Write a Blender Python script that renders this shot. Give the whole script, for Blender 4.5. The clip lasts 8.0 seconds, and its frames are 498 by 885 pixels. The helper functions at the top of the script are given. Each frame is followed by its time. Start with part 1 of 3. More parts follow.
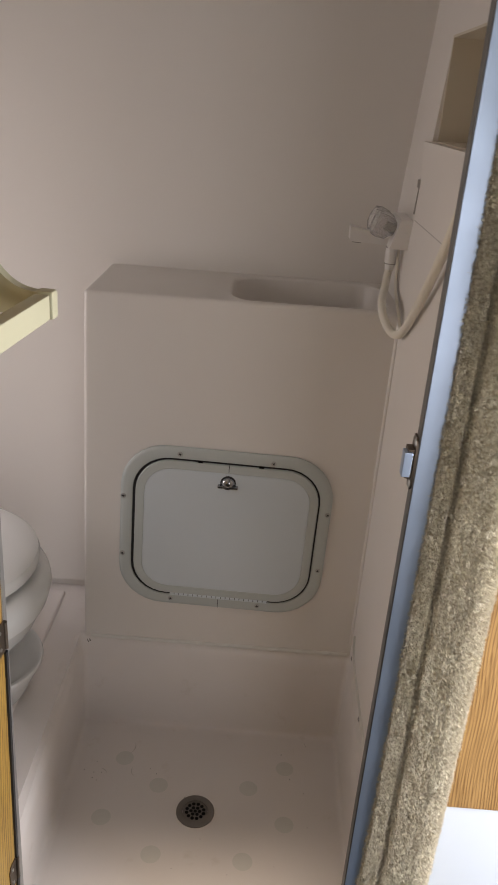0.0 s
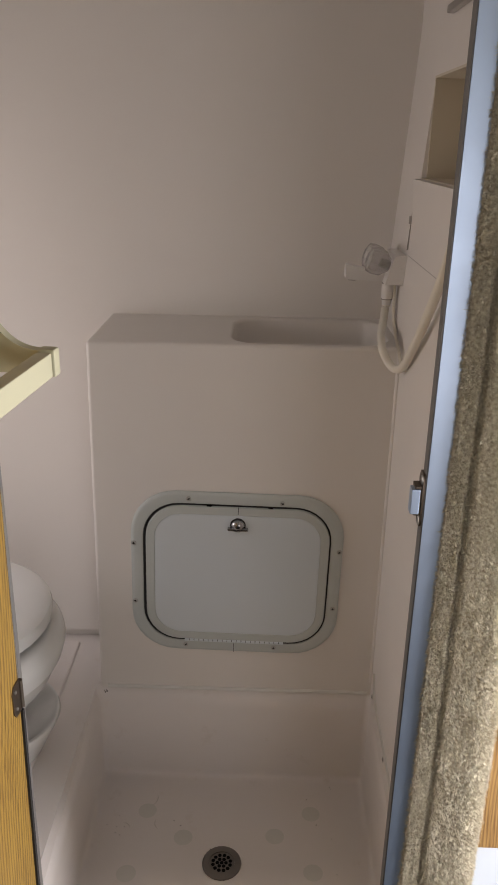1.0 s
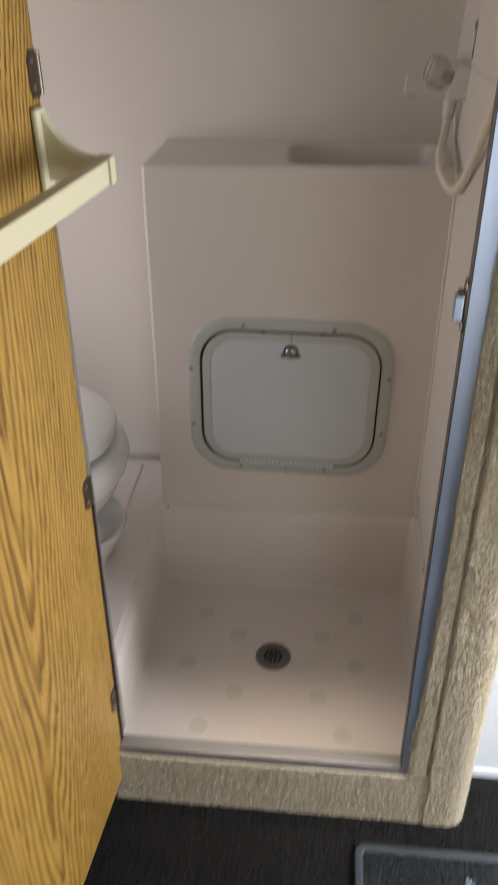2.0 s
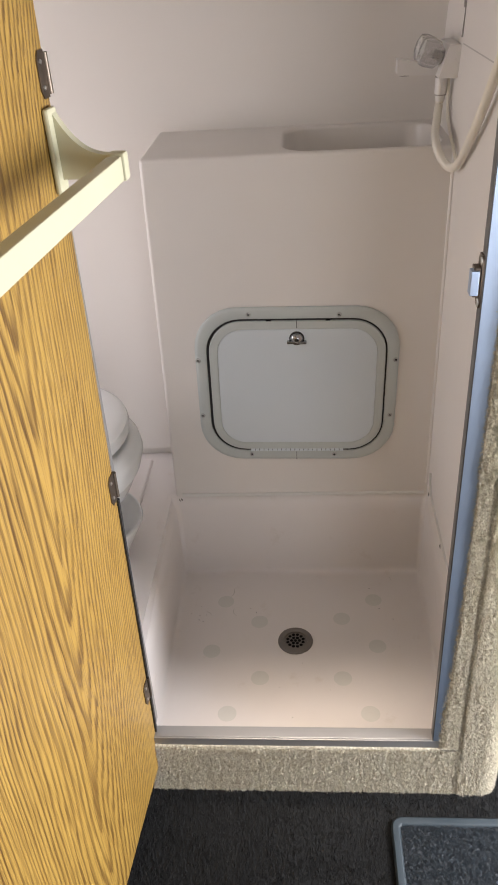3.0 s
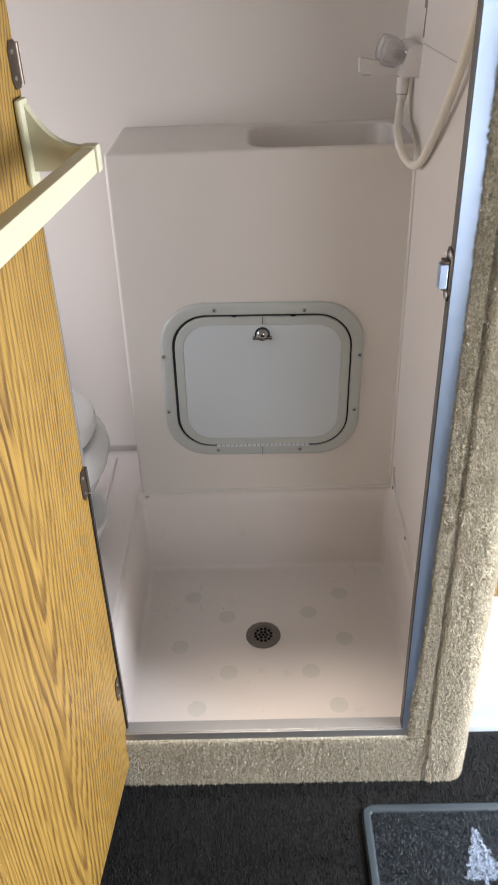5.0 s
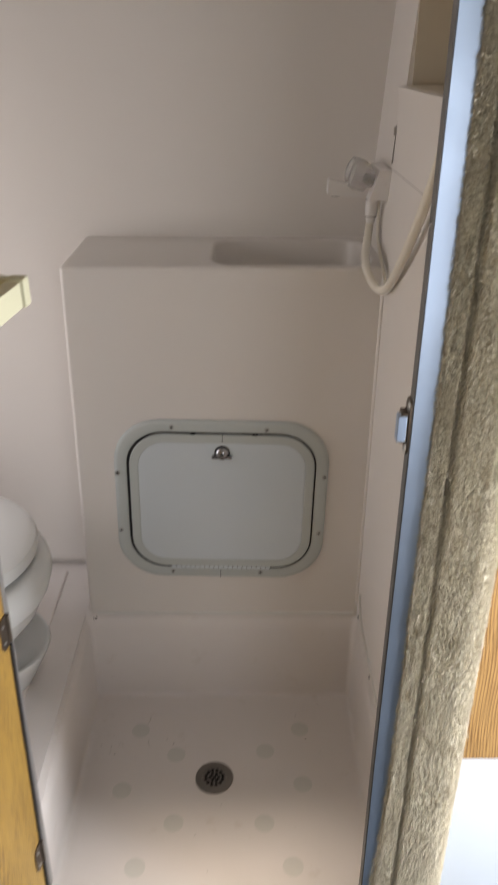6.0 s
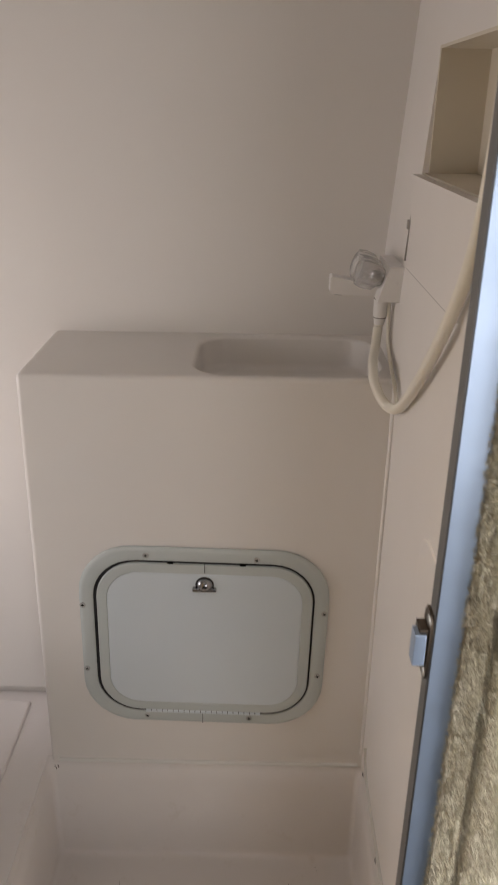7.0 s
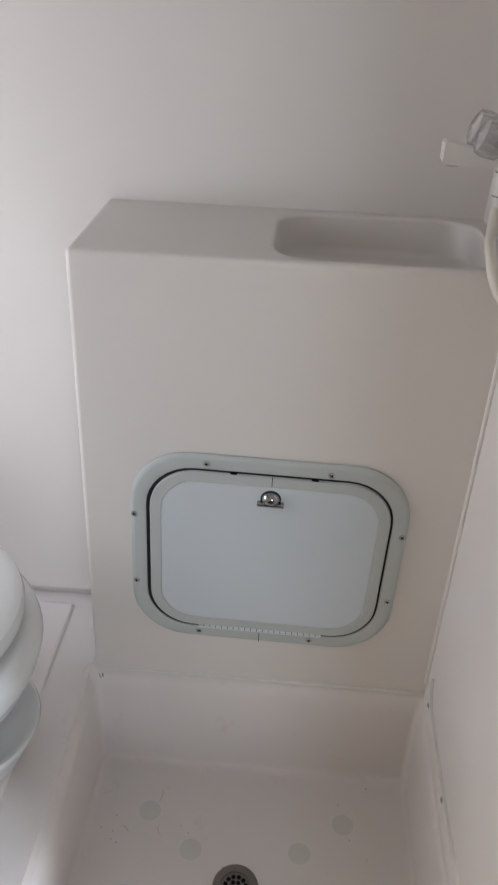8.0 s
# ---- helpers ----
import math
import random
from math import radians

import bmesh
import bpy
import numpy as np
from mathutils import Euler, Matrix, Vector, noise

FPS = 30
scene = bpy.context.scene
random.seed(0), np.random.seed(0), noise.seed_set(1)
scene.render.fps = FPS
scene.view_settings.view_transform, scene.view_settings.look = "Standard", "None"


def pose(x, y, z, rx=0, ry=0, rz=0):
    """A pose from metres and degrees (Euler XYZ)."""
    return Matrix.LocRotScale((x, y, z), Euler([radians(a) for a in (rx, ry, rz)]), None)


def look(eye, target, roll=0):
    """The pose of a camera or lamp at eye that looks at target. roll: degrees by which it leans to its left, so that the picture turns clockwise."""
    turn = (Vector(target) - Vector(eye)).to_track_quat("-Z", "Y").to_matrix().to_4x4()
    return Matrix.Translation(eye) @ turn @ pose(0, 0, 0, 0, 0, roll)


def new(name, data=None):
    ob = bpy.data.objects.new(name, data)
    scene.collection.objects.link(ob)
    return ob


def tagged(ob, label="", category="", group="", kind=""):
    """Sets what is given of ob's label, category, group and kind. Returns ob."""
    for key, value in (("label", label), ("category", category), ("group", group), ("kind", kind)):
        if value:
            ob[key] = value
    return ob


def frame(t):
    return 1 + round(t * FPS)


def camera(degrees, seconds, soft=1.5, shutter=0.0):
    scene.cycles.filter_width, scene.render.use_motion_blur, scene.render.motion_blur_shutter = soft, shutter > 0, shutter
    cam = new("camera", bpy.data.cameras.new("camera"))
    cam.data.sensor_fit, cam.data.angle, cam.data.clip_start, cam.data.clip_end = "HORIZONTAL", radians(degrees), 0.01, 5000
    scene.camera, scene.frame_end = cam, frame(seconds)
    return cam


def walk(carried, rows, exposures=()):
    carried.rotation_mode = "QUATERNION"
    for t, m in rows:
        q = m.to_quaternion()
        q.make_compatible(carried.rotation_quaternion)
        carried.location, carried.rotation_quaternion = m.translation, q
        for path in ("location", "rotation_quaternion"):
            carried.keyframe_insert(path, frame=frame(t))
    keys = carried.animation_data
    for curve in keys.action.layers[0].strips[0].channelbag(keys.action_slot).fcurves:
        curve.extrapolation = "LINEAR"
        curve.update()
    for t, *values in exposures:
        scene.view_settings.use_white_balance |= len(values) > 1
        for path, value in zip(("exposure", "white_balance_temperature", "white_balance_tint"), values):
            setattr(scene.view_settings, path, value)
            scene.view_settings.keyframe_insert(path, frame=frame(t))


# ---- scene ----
cam = camera(35.6, 8.0, soft=1.6, shutter=0.4)
PATH = [
    (0, (0.041, 0.073, 1.344), (0.029, 1.903, 0.538), 4.3),
    (0.5, (0.068, 0.051, 1.327), (0.048, 1.901, 0.568), 2.6),
    (1, (0.043, 0.075, 1.355), (0.006, 1.94, 0.633), 1.0),
    (1.5, (0.072, 0.051, 1.356), (-0.023, 1.914, 0.635), 0.7),
    (1.7, (0.069, 0.03, 1.346), (-0.064, 1.838, 0.501), 0.9),
    (1.8, (0.071, 0.012, 1.339), (-0.084, 1.785, 0.426), 0.6),
    (2, (0.058, 0.003, 1.329), (-0.117, 1.691, 0.271), -0.7),
    (2.2, (0.068, -0.007, 1.313), (-0.131, 1.63, 0.181), -2.9),
    (3.3, (0.006, -0.019, 1.335), (-0.133, 1.668, 0.27), -3.4),
    (3.5, (0.008, -0.033, 1.332), (-0.116, 1.652, 0.262), -2.9),
    (4, (0.008, -0.052, 1.298), (-0.075, 1.597, 0.17), -2.4),
    (4.2, (0.01, -0.056, 1.313), (-0.06, 1.589, 0.178), -2.6),
    (5.3, (-0.008, 0.003, 1.329), (-0.043, 1.703, 0.275), -2.1),
    (5.5, (-0.007, 0.025, 1.332), (-0.044, 1.736, 0.298), -1.9),
    (5.8, (0.026, 0.061, 1.346), (0.001, 1.81, 0.376), -1.0),
    (6, (0.044, 0.101, 1.354), (0.051, 1.885, 0.448), 0.3),
    (6.2, (0.086, 0.137, 1.361), (0.081, 1.95, 0.516), 0.8),
    (6.5, (0.105, 0.222, 1.357), (0.084, 2.048, 0.541), 1.1),
    (6.8, (0.094, 0.291, 1.373), (0.07, 2.122, 0.57), 1.0),
    (7, (0.079, 0.351, 1.385), (0.061, 2.186, 0.591), 0.8),
    (7.2, (0.07, 0.38, 1.392), (0.028, 2.214, 0.596), 0.6),
    (7.5, (0.009, 0.447, 1.376), (-0.031, 2.234, 0.478), 1.1),
    (7.8, (0.007, 0.486, 1.334), (-0.081, 2.216, 0.333), 1.3),
    (8, (0.008, 0.507, 1.33), (-0.078, 2.205, 0.277), 2.4),
]
EXPOSURES = [(0.0, -0.13, 7150, 17), (1.0, -0.14, 7250, 18), (1.5, 0.02, 6900, 16), (2.0, -0.12, 7100, 16), (2.2, 0.07, 7100, 16), (3.5, 0.52, 6650, 16), (5.5, 0.41, 6550, 14),
             (6.0, 0.15, 6900, 14), (6.5, -0.12, 7050, 14), (7.0, 0.29, 7000, 15), (7.5, 0.5, 6350, 12), (8.0, 0.56, 6100, 11)]
walk(cam, [(t, look(eye, target, roll)) for t, eye, target, roll in PATH], EXPOSURES)

# ---- light ----
world = bpy.data.worlds.new("world")
scene.world = world
world.use_nodes = True
wn, wl = world.node_tree.nodes, world.node_tree.links
sky = wn.new("ShaderNodeTexSky")
sky.sky_type, sky.sun_disc, sky.sun_elevation, sky.sun_rotation = "NISHITA", False, radians(80), radians(0)
wl.new(sky.outputs["Color"], wn["Background"].inputs["Color"])
wn["Background"].inputs["Strength"].default_value = 0.12


def area_lamp(name, eye, target, sx, sy, watts, color):
    data = bpy.data.lights.new(name, "AREA")
    data.shape, data.size, data.size_y, data.energy, data.color = "RECTANGLE", sx, sy, watts, color
    ob = new(name, data)
    ob.matrix_world = look(eye, target)
    return ob


# daylight standing in the bath window, the rear window opening and the open entry doorway
area_lamp("bath_window_daylight", (-1.17, 1.22, 1.04), (-0.15, 1.52, 0.72), 0.50, 0.60, 4.1, (0.985, 0.965, 0.99))
area_lamp("rear_door_daylight", (0.80, -1.58, 0.80), (0.0, 1.2, 0.6), 0.75, 1.25, 8.6, (0.93, 0.95, 0.97))
area_lamp("entry_door_daylight", (1.16, 0.58, 0.74), (0.34, 0.92, 0.38), 0.54, 0.95, 42, (0.88, 0.94, 1.0))

# high sun through the bath's roof vent, softened by its wide angle
sun_data = bpy.data.lights.new("sun", "SUN")
sun_data.energy, sun_data.angle, sun_data.color = 3.5, radians(10.0), (1.0, 1.0, 1.0)
sun = new("sun", sun_data)
sun.matrix_world = look((0.05, 1.25, 1.97), (0.05, 0.92, 0.0))

# ---- building helpers ----
def finish(bm, name, sharp=40):
    bmesh.ops.recalc_face_normals(bm, faces=bm.faces)
    for f in bm.faces:
        f.smooth = True
    for e in bm.edges:
        if len(e.link_faces) == 2 and e.calc_face_angle(0) > radians(sharp):
            e.smooth = False
    me = bpy.data.meshes.new(name)
    bm.to_mesh(me)
    bm.free()
    return me


def part(name, bm, material, parent=None, label="", m=None, sharp=40):
    me = finish(bm, name, sharp)
    me.materials.append(material)
    ob = new(name, me)
    if parent is not None:
        ob.parent = parent
    if m is not None:
        ob.matrix_basis = m
    if label:
        tagged(ob, label)
    wn_ = ob.modifiers.new("even_normals", "WEIGHTED_NORMAL")
    wn_.keep_sharp = True
    return ob


def shared(name, me, parent, m):
    ob = new(name, me)
    ob.parent = parent
    ob.matrix_basis = m
    return ob


def root(name, m, label, category, group="", kind=""):
    ob = new(name)
    ob.empty_display_size = 0.05
    ob.matrix_basis = m
    return tagged(ob, label, category, group, kind)


def box(x0, x1, y0, y1, z0, z1, bevel=0.0, seg=2, bm=None):
    bm = bm or bmesh.new()
    g = bmesh.ops.create_cube(bm, size=1)
    vs = g["verts"]
    for v in vs:
        v.co = Vector(((x0 + x1) / 2 + v.co.x * (x1 - x0), (y0 + y1) / 2 + v.co.y * (y1 - y0), (z0 + z1) / 2 + v.co.z * (z1 - z0)))
    if bevel:
        es = list({e for v in vs for e in v.link_edges})
        bmesh.ops.bevel(bm, geom=es, offset=bevel, segments=seg, profile=0.5, affect="EDGES")
    return bm


def loft(loops, cap0=False, cap1=False, bm=None, ring=True):
    bm = bm or bmesh.new()
    rows = [[bm.verts.new(p) for p in lp] for lp in loops]
    for a, b in zip(rows, rows[1:]):
        n = len(a)
        for k in range(n if ring else n - 1):
            bm.faces.new((a[k], a[(k + 1) % n], b[(k + 1) % n], b[k]))
    if cap0:
        bm.faces.new(rows[0])
    if cap1:
        bm.faces.new(rows[-1])
    return bm


def rrect(x0, x1, y0, y1, r, z, seg=6):
    pts = []
    for cx, cy, a0 in ((x1 - r, y1 - r, 0), (x0 + r, y1 - r, 90), (x0 + r, y0 + r, 180), (x1 - r, y0 + r, 270)):
        for k in range(seg + 1):
            a = radians(a0 + 90 * k / seg)
            pts.append(Vector((cx + r * math.cos(a), cy + r * math.sin(a), z)))
    return pts


def circle(cx, cy, r, z, n=32, ry=None):
    ry = r if ry is None else ry
    return [Vector((cx + r * math.cos(2 * math.pi * k / n), cy + ry * math.sin(2 * math.pi * k / n), z)) for k in range(n)]


def turned(profile, n=32):
    """A lathed solid about z from (radius, height) rows."""
    return loft([circle(0, 0, max(r, 1e-4), z, n) for r, z in profile], True, True)


def smooth_line(pts, per=10):
    pts = [Vector(p) for p in pts]
    ext = [pts[0] * 2 - pts[1]] + pts + [pts[-1] * 2 - pts[-2]]
    out = []
    for a, b, c, d in zip(ext, ext[1:], ext[2:], ext[3:]):
        for k in range(per):
            t = k / per
            out.append(0.5 * (2 * b + (c - a) * t + (2 * a - 5 * b + 4 * c - d) * t * t + (3 * b - a - 3 * c + d) * t ** 3))
    return out + [pts[-1]]


def tube(pts, r, n=14, ribs=0.0):
    loops = []
    up = Vector((0.13, 0.2, 1))
    for k, p in enumerate(pts):
        d = (pts[min(k + 1, len(pts) - 1)] - pts[max(k - 1, 0)]).normalized()
        s = d.cross(up).normalized()
        u = s.cross(d)
        rr = r + (ribs if k % 2 else 0)
        loops.append([p + rr * (s * math.cos(2 * math.pi * j / n) + u * math.sin(2 * math.pi * j / n)) for j in range(n)])
    return loft(loops, True, True)


# ---- materials ----
class Nodes:
    def __init__(self, name):
        self.m = bpy.data.materials.new(name)
        self.m.use_nodes = True
        self.t = self.m.node_tree
        self.b = self.t.nodes["Principled BSDF"]
        self.co = self.t.nodes.new("ShaderNodeTexCoord").outputs["Object"]

    def node(self, kind, **inputs):
        n = self.t.nodes.new(kind)
        for k, v in inputs.items():
            self.put(n, k.replace("_", " "), v)
        return n

    def put(self, n, key, v):
        if isinstance(v, bpy.types.NodeSocket):
            self.t.links.new(v, n.inputs[key])
        else:
            n.inputs[key].default_value = v

    def noise(self, scale, detail=4.0, rough=0.55, stretch=None, co=None):
        co = co or self.co
        if stretch:
            mp = self.node("ShaderNodeMapping", Vector=co, Scale=stretch)
            co = mp.outputs[0]
        return self.node("ShaderNodeTexNoise", Vector=co, Scale=scale, Detail=detail, Roughness=rough).outputs["Fac"]

    def ramp(self, fac, stops):
        n = self.node("ShaderNodeValToRGB", Fac=fac)
        e = n.color_ramp.elements
        while len(e) < len(stops):
            e.new(0.5)
        for el, (p, c) in zip(e, stops):
            el.position, el.color = p, (*c, 1) if len(c) == 3 else (c[0], c[0], c[0], 1)
        return n.outputs["Color"]

    def math(self, op, a, b=0.0, c=None):
        n = self.t.nodes.new("ShaderNodeMath")
        n.operation = op
        self.put(n, 0, a)
        self.put(n, 1, b)
        if c is not None:
            self.put(n, 2, c)
        return n.outputs[0]

    def mix(self, fac, a, b):
        n = self.t.nodes.new("ShaderNodeMix")
        n.data_type = "RGBA"
        for k, v in ((0, fac), (6, a), (7, b)):
            if isinstance(v, bpy.types.NodeSocket):
                self.t.links.new(v, n.inputs[k])
            else:
                n.inputs[k].default_value = v if k == 0 else (*v, 1)
        return n.outputs[2]

    def bump(self, height, strength, distance):
        n = self.node("ShaderNodeBump", Height=height, Strength=strength, Distance=distance)
        self.put(self.b, "Normal", n.outputs[0])

    def base(self, color, rough, metal=0.0):
        self.put(self.b, "Base Color", color if isinstance(color, bpy.types.NodeSocket) else (*color, 1))
        self.put(self.b, "Roughness", rough)
        self.put(self.b, "Metallic", metal)


def shift(c, k):
    return tuple(min(1.0, v * k) for v in c)


def painted(name, color, rough=0.4, var=0.05, grain=60, wave=4, bump=0.05, metal=0.0, dirt=None):
    n = Nodes(name)
    big = n.noise(wave, 3)
    col = n.mix(big, shift(color, 1 - var), shift(color, 1 + var))
    if dirt:
        spots = n.ramp(n.noise(dirt[1], 5, 0.65), ((dirt[2], (0.0,)), (dirt[2] + 0.12, (dirt[3],))))
        col = n.mix(spots, (1, 1, 1), dirt[0])
        base = n.mix(big, shift(color, 1 - var), shift(color, 1 + var))
        mul = n.t.nodes.new("ShaderNodeMix")
        mul.data_type, mul.blend_type = "RGBA", "MULTIPLY"
        mul.inputs[0].default_value = 1.0
        n.t.links.new(base, mul.inputs[6])
        n.t.links.new(col, mul.inputs[7])
        col = mul.outputs[2]
    fine = n.noise(grain, 3)
    n.base(col, n.math("MULTIPLY_ADD", n.noise(wave * 3, 4), 0.16, rough - 0.08), metal)
    if bump:
        n.bump(fine, bump, 0.002)
    return n.m


def oak_flat(name, light, mid, dark, u0):
    """Flat-sawn oak: nested arches along one axis, straight dense grain towards the edges."""
    n = Nodes(name)
    sep = n.node("ShaderNodeSeparateXYZ", Vector=n.co)
    x, z = sep.outputs["X"], sep.outputs["Z"]
    bend = n.noise(1.0, 2.0, 0.5, (2.0, 2.0, 1.3))
    du = n.math("ADD", n.math("MULTIPLY_ADD", z, 0.10, x), n.math("MULTIPLY_ADD", bend, 0.10, -u0 - 0.11))
    s = n.math("SQRT", n.math("MULTIPLY_ADD", du, du, 0.00012))
    rings = n.math("ADD", n.math("MULTIPLY", s, 44.0), n.math("MULTIPLY", n.math("MULTIPLY", s, s), 230.0))
    rings = n.math("MULTIPLY_ADD", z, -8.5, rings)
    rings = n.math("MULTIPLY_ADD", n.noise(1.0, 3.0, 0.55, (15, 15, 2.0)), 3.2, rings)
    rings = n.math("MULTIPLY_ADD", n.noise(1.0, 3.0, 0.7, (150, 150, 5)), 0.75, rings)
    saw = n.math("FRACT", rings)
    lines = n.ramp(saw, ((0.0, (0.15,)), (0.30, (0.0,)), (0.48, (0.25,)), (0.66, (0.85,)), (0.88, (1.0,)), (1.0, (0.15,))))
    tone = n.mix(n.noise(1.0, 3.0, 0.5, (14, 14, 1.2)), light, mid)
    strength = n.ramp(n.noise(1.0, 3, 0.6, (18, 18, 1.6)), ((0.30, (0.55,)), (0.56, (1.0,))))
    flecks = n.ramp(n.noise(1.0, 2.0, 0.6, (260, 260, 7)), ((0.34, (0.50,)), (0.54, (1.0,))))
    k = n.math("MULTIPLY", lines, n.math("MULTIPLY", strength, flecks))
    col = n.mix(n.math("MULTIPLY", k, 0.96), tone, dark)
    pores = n.ramp(n.noise(1.0, 3.0, 0.6, (330, 330, 9)), ((0.47, (0.0,)), (0.60, (0.85,))))
    col = n.mix(n.math("MULTIPLY", pores, 0.45), col, dark)
    n.base(col, 0.40)
    n.bump(pores, 0.08, 0.0006)
    return n.m


def pile(name, a, b, c, scale, rough=0.95, sheen=0.0):
    """Carpet yarn: colour from tuft to tuft and in broad worn patches."""
    n = Nodes(name)
    isl = n.t.nodes.new("ShaderNodeNewGeometry").outputs["Random Per Island"]
    col = n.mix(isl, a, b)
    col = n.mix(n.math("MULTIPLY", n.noise(scale, 4), 0.8), col, c)
    clump = n.ramp(n.noise(scale * 8, 3), ((0.40, (0.0,)), (0.60, (0.9,))))
    col = n.mix(clump, col, c)
    n.base(col, rough)
    n.bump(n.noise(600, 2), 0.5, 0.002)
    n.b.inputs["Sheen Weight"].default_value = sheen
    return n.m


GELCOAT = painted("gelcoat", (0.738, 0.703, 0.668), 0.34, 0.025, 30, 3, 0.02)
PAN = painted("pan_gelcoat", (0.748, 0.708, 0.686), 0.36, 0.03, 40, 5, 0.03, dirt=((0.80, 0.76, 0.70), 14, 0.62, 0.5))
DOT = painted("grip_dot", (0.645, 0.635, 0.60), 0.6, 0.05, 200, 20, 0.1)
HATCHWHITE = painted("hatch_paint", (0.60, 0.655, 0.69), 0.36, 0.02, 200, 5, 0.03)
HATCHFRAME = painted("hatch_frame_paint", (0.485, 0.52, 0.508), 0.42, 0.03, 250, 8, 0.05)
RUBBER = painted("black_rubber", (0.012, 0.012, 0.013), 0.6, 0.1, 200, 20, 0.1)
CHROME = painted("chrome", (0.36, 0.36, 0.37), 0.14, 0.03, 100, 10, 0.0, 1.0)
STEEL = painted("steel", (0.42, 0.41, 0.40), 0.35, 0.1, 200, 30, 0.05, 1.0)
BRONZE = painted("antique_bronze", (0.16, 0.13, 0.105), 0.42, 0.2, 200, 30, 0.1, 1.0)
DRAINMETAL = painted("drain_steel", (0.20, 0.18, 0.165), 0.42, 0.12, 200, 40, 0.05, 0.7)
DARK = painted("dark_void", (0.008, 0.008, 0.008), 0.8, 0.1, 100, 10, 0.0)
# white metal whose blue sky reflection is put into the base colour
ALU = painted("sky_tinted_aluminium", (0.42, 0.53, 0.70), 0.38, 0.03, 120, 6, 0.02, 0.85)
ALUGREY = painted("grey_aluminium", (0.36, 0.355, 0.35), 0.36, 0.08, 150, 9, 0.03, 0.7)
JAMBEDGE = painted("dark_aluminium", (0.15, 0.15, 0.155), 0.45, 0.08, 150, 9, 0.03, 0.5)
ALMOND = painted("almond_plastic", (0.49, 0.475, 0.335), 0.42, 0.03, 150, 9, 0.02)
HOSEMAT = painted("hose_vinyl", (0.75, 0.71, 0.62), 0.35, 0.03, 150, 12, 0.02)
WHITEPLASTIC = painted("white_plastic", (0.76, 0.74, 0.72), 0.3, 0.02, 150, 9, 0.02)
PORCELAIN = painted("toilet_plastic", (0.74, 0.76, 0.76), 0.22, 0.02, 100, 6, 0.0)
SCREWMAT = painted("screw_steel", (0.44, 0.44, 0.43), 0.4, 0.1, 200, 30, 0.0, 1.0)
SEAM = painted("seam_grey", (0.32, 0.30, 0.28), 0.6, 0.05, 80, 6, 0.03)
SEAMLIGHT = painted("seam_pale", (0.50, 0.47, 0.45), 0.5, 0.05, 80, 6, 0.03)
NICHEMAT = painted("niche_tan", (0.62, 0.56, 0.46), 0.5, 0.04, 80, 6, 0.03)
WALLPAPER = painted("camper_wallboard", (0.55, 0.50, 0.43), 0.7, 0.06, 90, 5, 0.05)
CEILINGMAT = painted("ceiling_board", (0.72, 0.71, 0.68), 0.7, 0.03, 90, 5, 0.05)
PANELWHITE = painted("white_panel", (0.55, 0.60, 0.66), 0.4, 0.02, 90, 5, 0.02)
OAKDOOR = oak_flat("oak_door", (0.415, 0.260, 0.062), (0.305, 0.178, 0.037), (0.078, 0.034, 0.008), 0.205)
OAKCAB = oak_flat("oak_cabinet", (0.40, 0.245, 0.10), (0.33, 0.19, 0.07), (0.13, 0.062, 0.02), -0.30)
BEIGEPILE = pile("beige_carpet", (0.76, 0.715, 0.58), (0.89, 0.85, 0.72), (0.41, 0.36, 0.265), 30, sheen=0.25)
CHARCOAL = pile("charcoal_carpet", (0.002, 0.002, 0.002), (0.030, 0.033, 0.033), (0.003, 0.003, 0.003), 40, sheen=0.0)
MATLOOP = pile("mat_loop", (0.002, 0.005, 0.008), (0.018, 0.042, 0.064), (0.002, 0.005, 0.008), 60, 0.55)
MATWHITE = pile("mat_print", (0.34, 0.42, 0.54), (0.52, 0.60, 0.72), (0.28, 0.35, 0.46), 60, 0.6)
MATEDGE = painted("mat_rubber", (0.019, 0.031, 0.039), 0.55, 0.14, 300, 20, 0.15)

DARK.node_tree.nodes["Principled BSDF"].inputs["Specular IOR Level"].default_value = 0.0
acr = Nodes("clear_acrylic")
acr.base((0.93, 0.92, 0.92), 0.16)
acr.b.inputs["Transmission Weight"].default_value = 0.78
acr.b.inputs["IOR"].default_value = 1.49
ACRYLIC = acr.m


def structure(name, bm, material, label, category, sharp=40):
    return tagged(part(name, bm, material, sharp=sharp), label, category, kind="structure")


# ---- the camper room round the camera ----
structure("floor", loft([[Vector((x, y, z)) for x, y in ((-1.3, -1.7), (1.3, -1.7), (1.3, 0.99), (0.34, 0.99), (0.34, 0.87), (-1.3, 0.87))] for z in (-0.06, 0.0)], True, True), CHARCOAL, "charcoal ribbed carpet floor of the camper", "floor")
# ceiling with the bath's roof vent, x VX0 to VX1, y VY0 to VY1
VX0, VX1, VY0, VY1 = -0.19, 0.24, 1.19, 1.37
bm = box(-1.3, 1.3, -1.7, VY0, 1.95, 2.0)
box(-1.3, 1.3, VY1, 1.9, 1.95, 2.0, bm=bm)
box(-1.3, VX0, VY0, VY1, 1.95, 2.0, bm=bm)
box(VX1, 1.3, VY0, VY1, 1.95, 2.0, bm=bm)
structure("ceiling", bm, CEILINGMAT, "plain off-white camper ceiling with a roof vent", "ceiling")
# unseen sheet added over the vent to take blue out of its daylight
warm_sheet = Nodes("vent_light_tint")
tint = warm_sheet.node("ShaderNodeBsdfTransparent", Color=(0.88, 0.83, 0.76, 1))
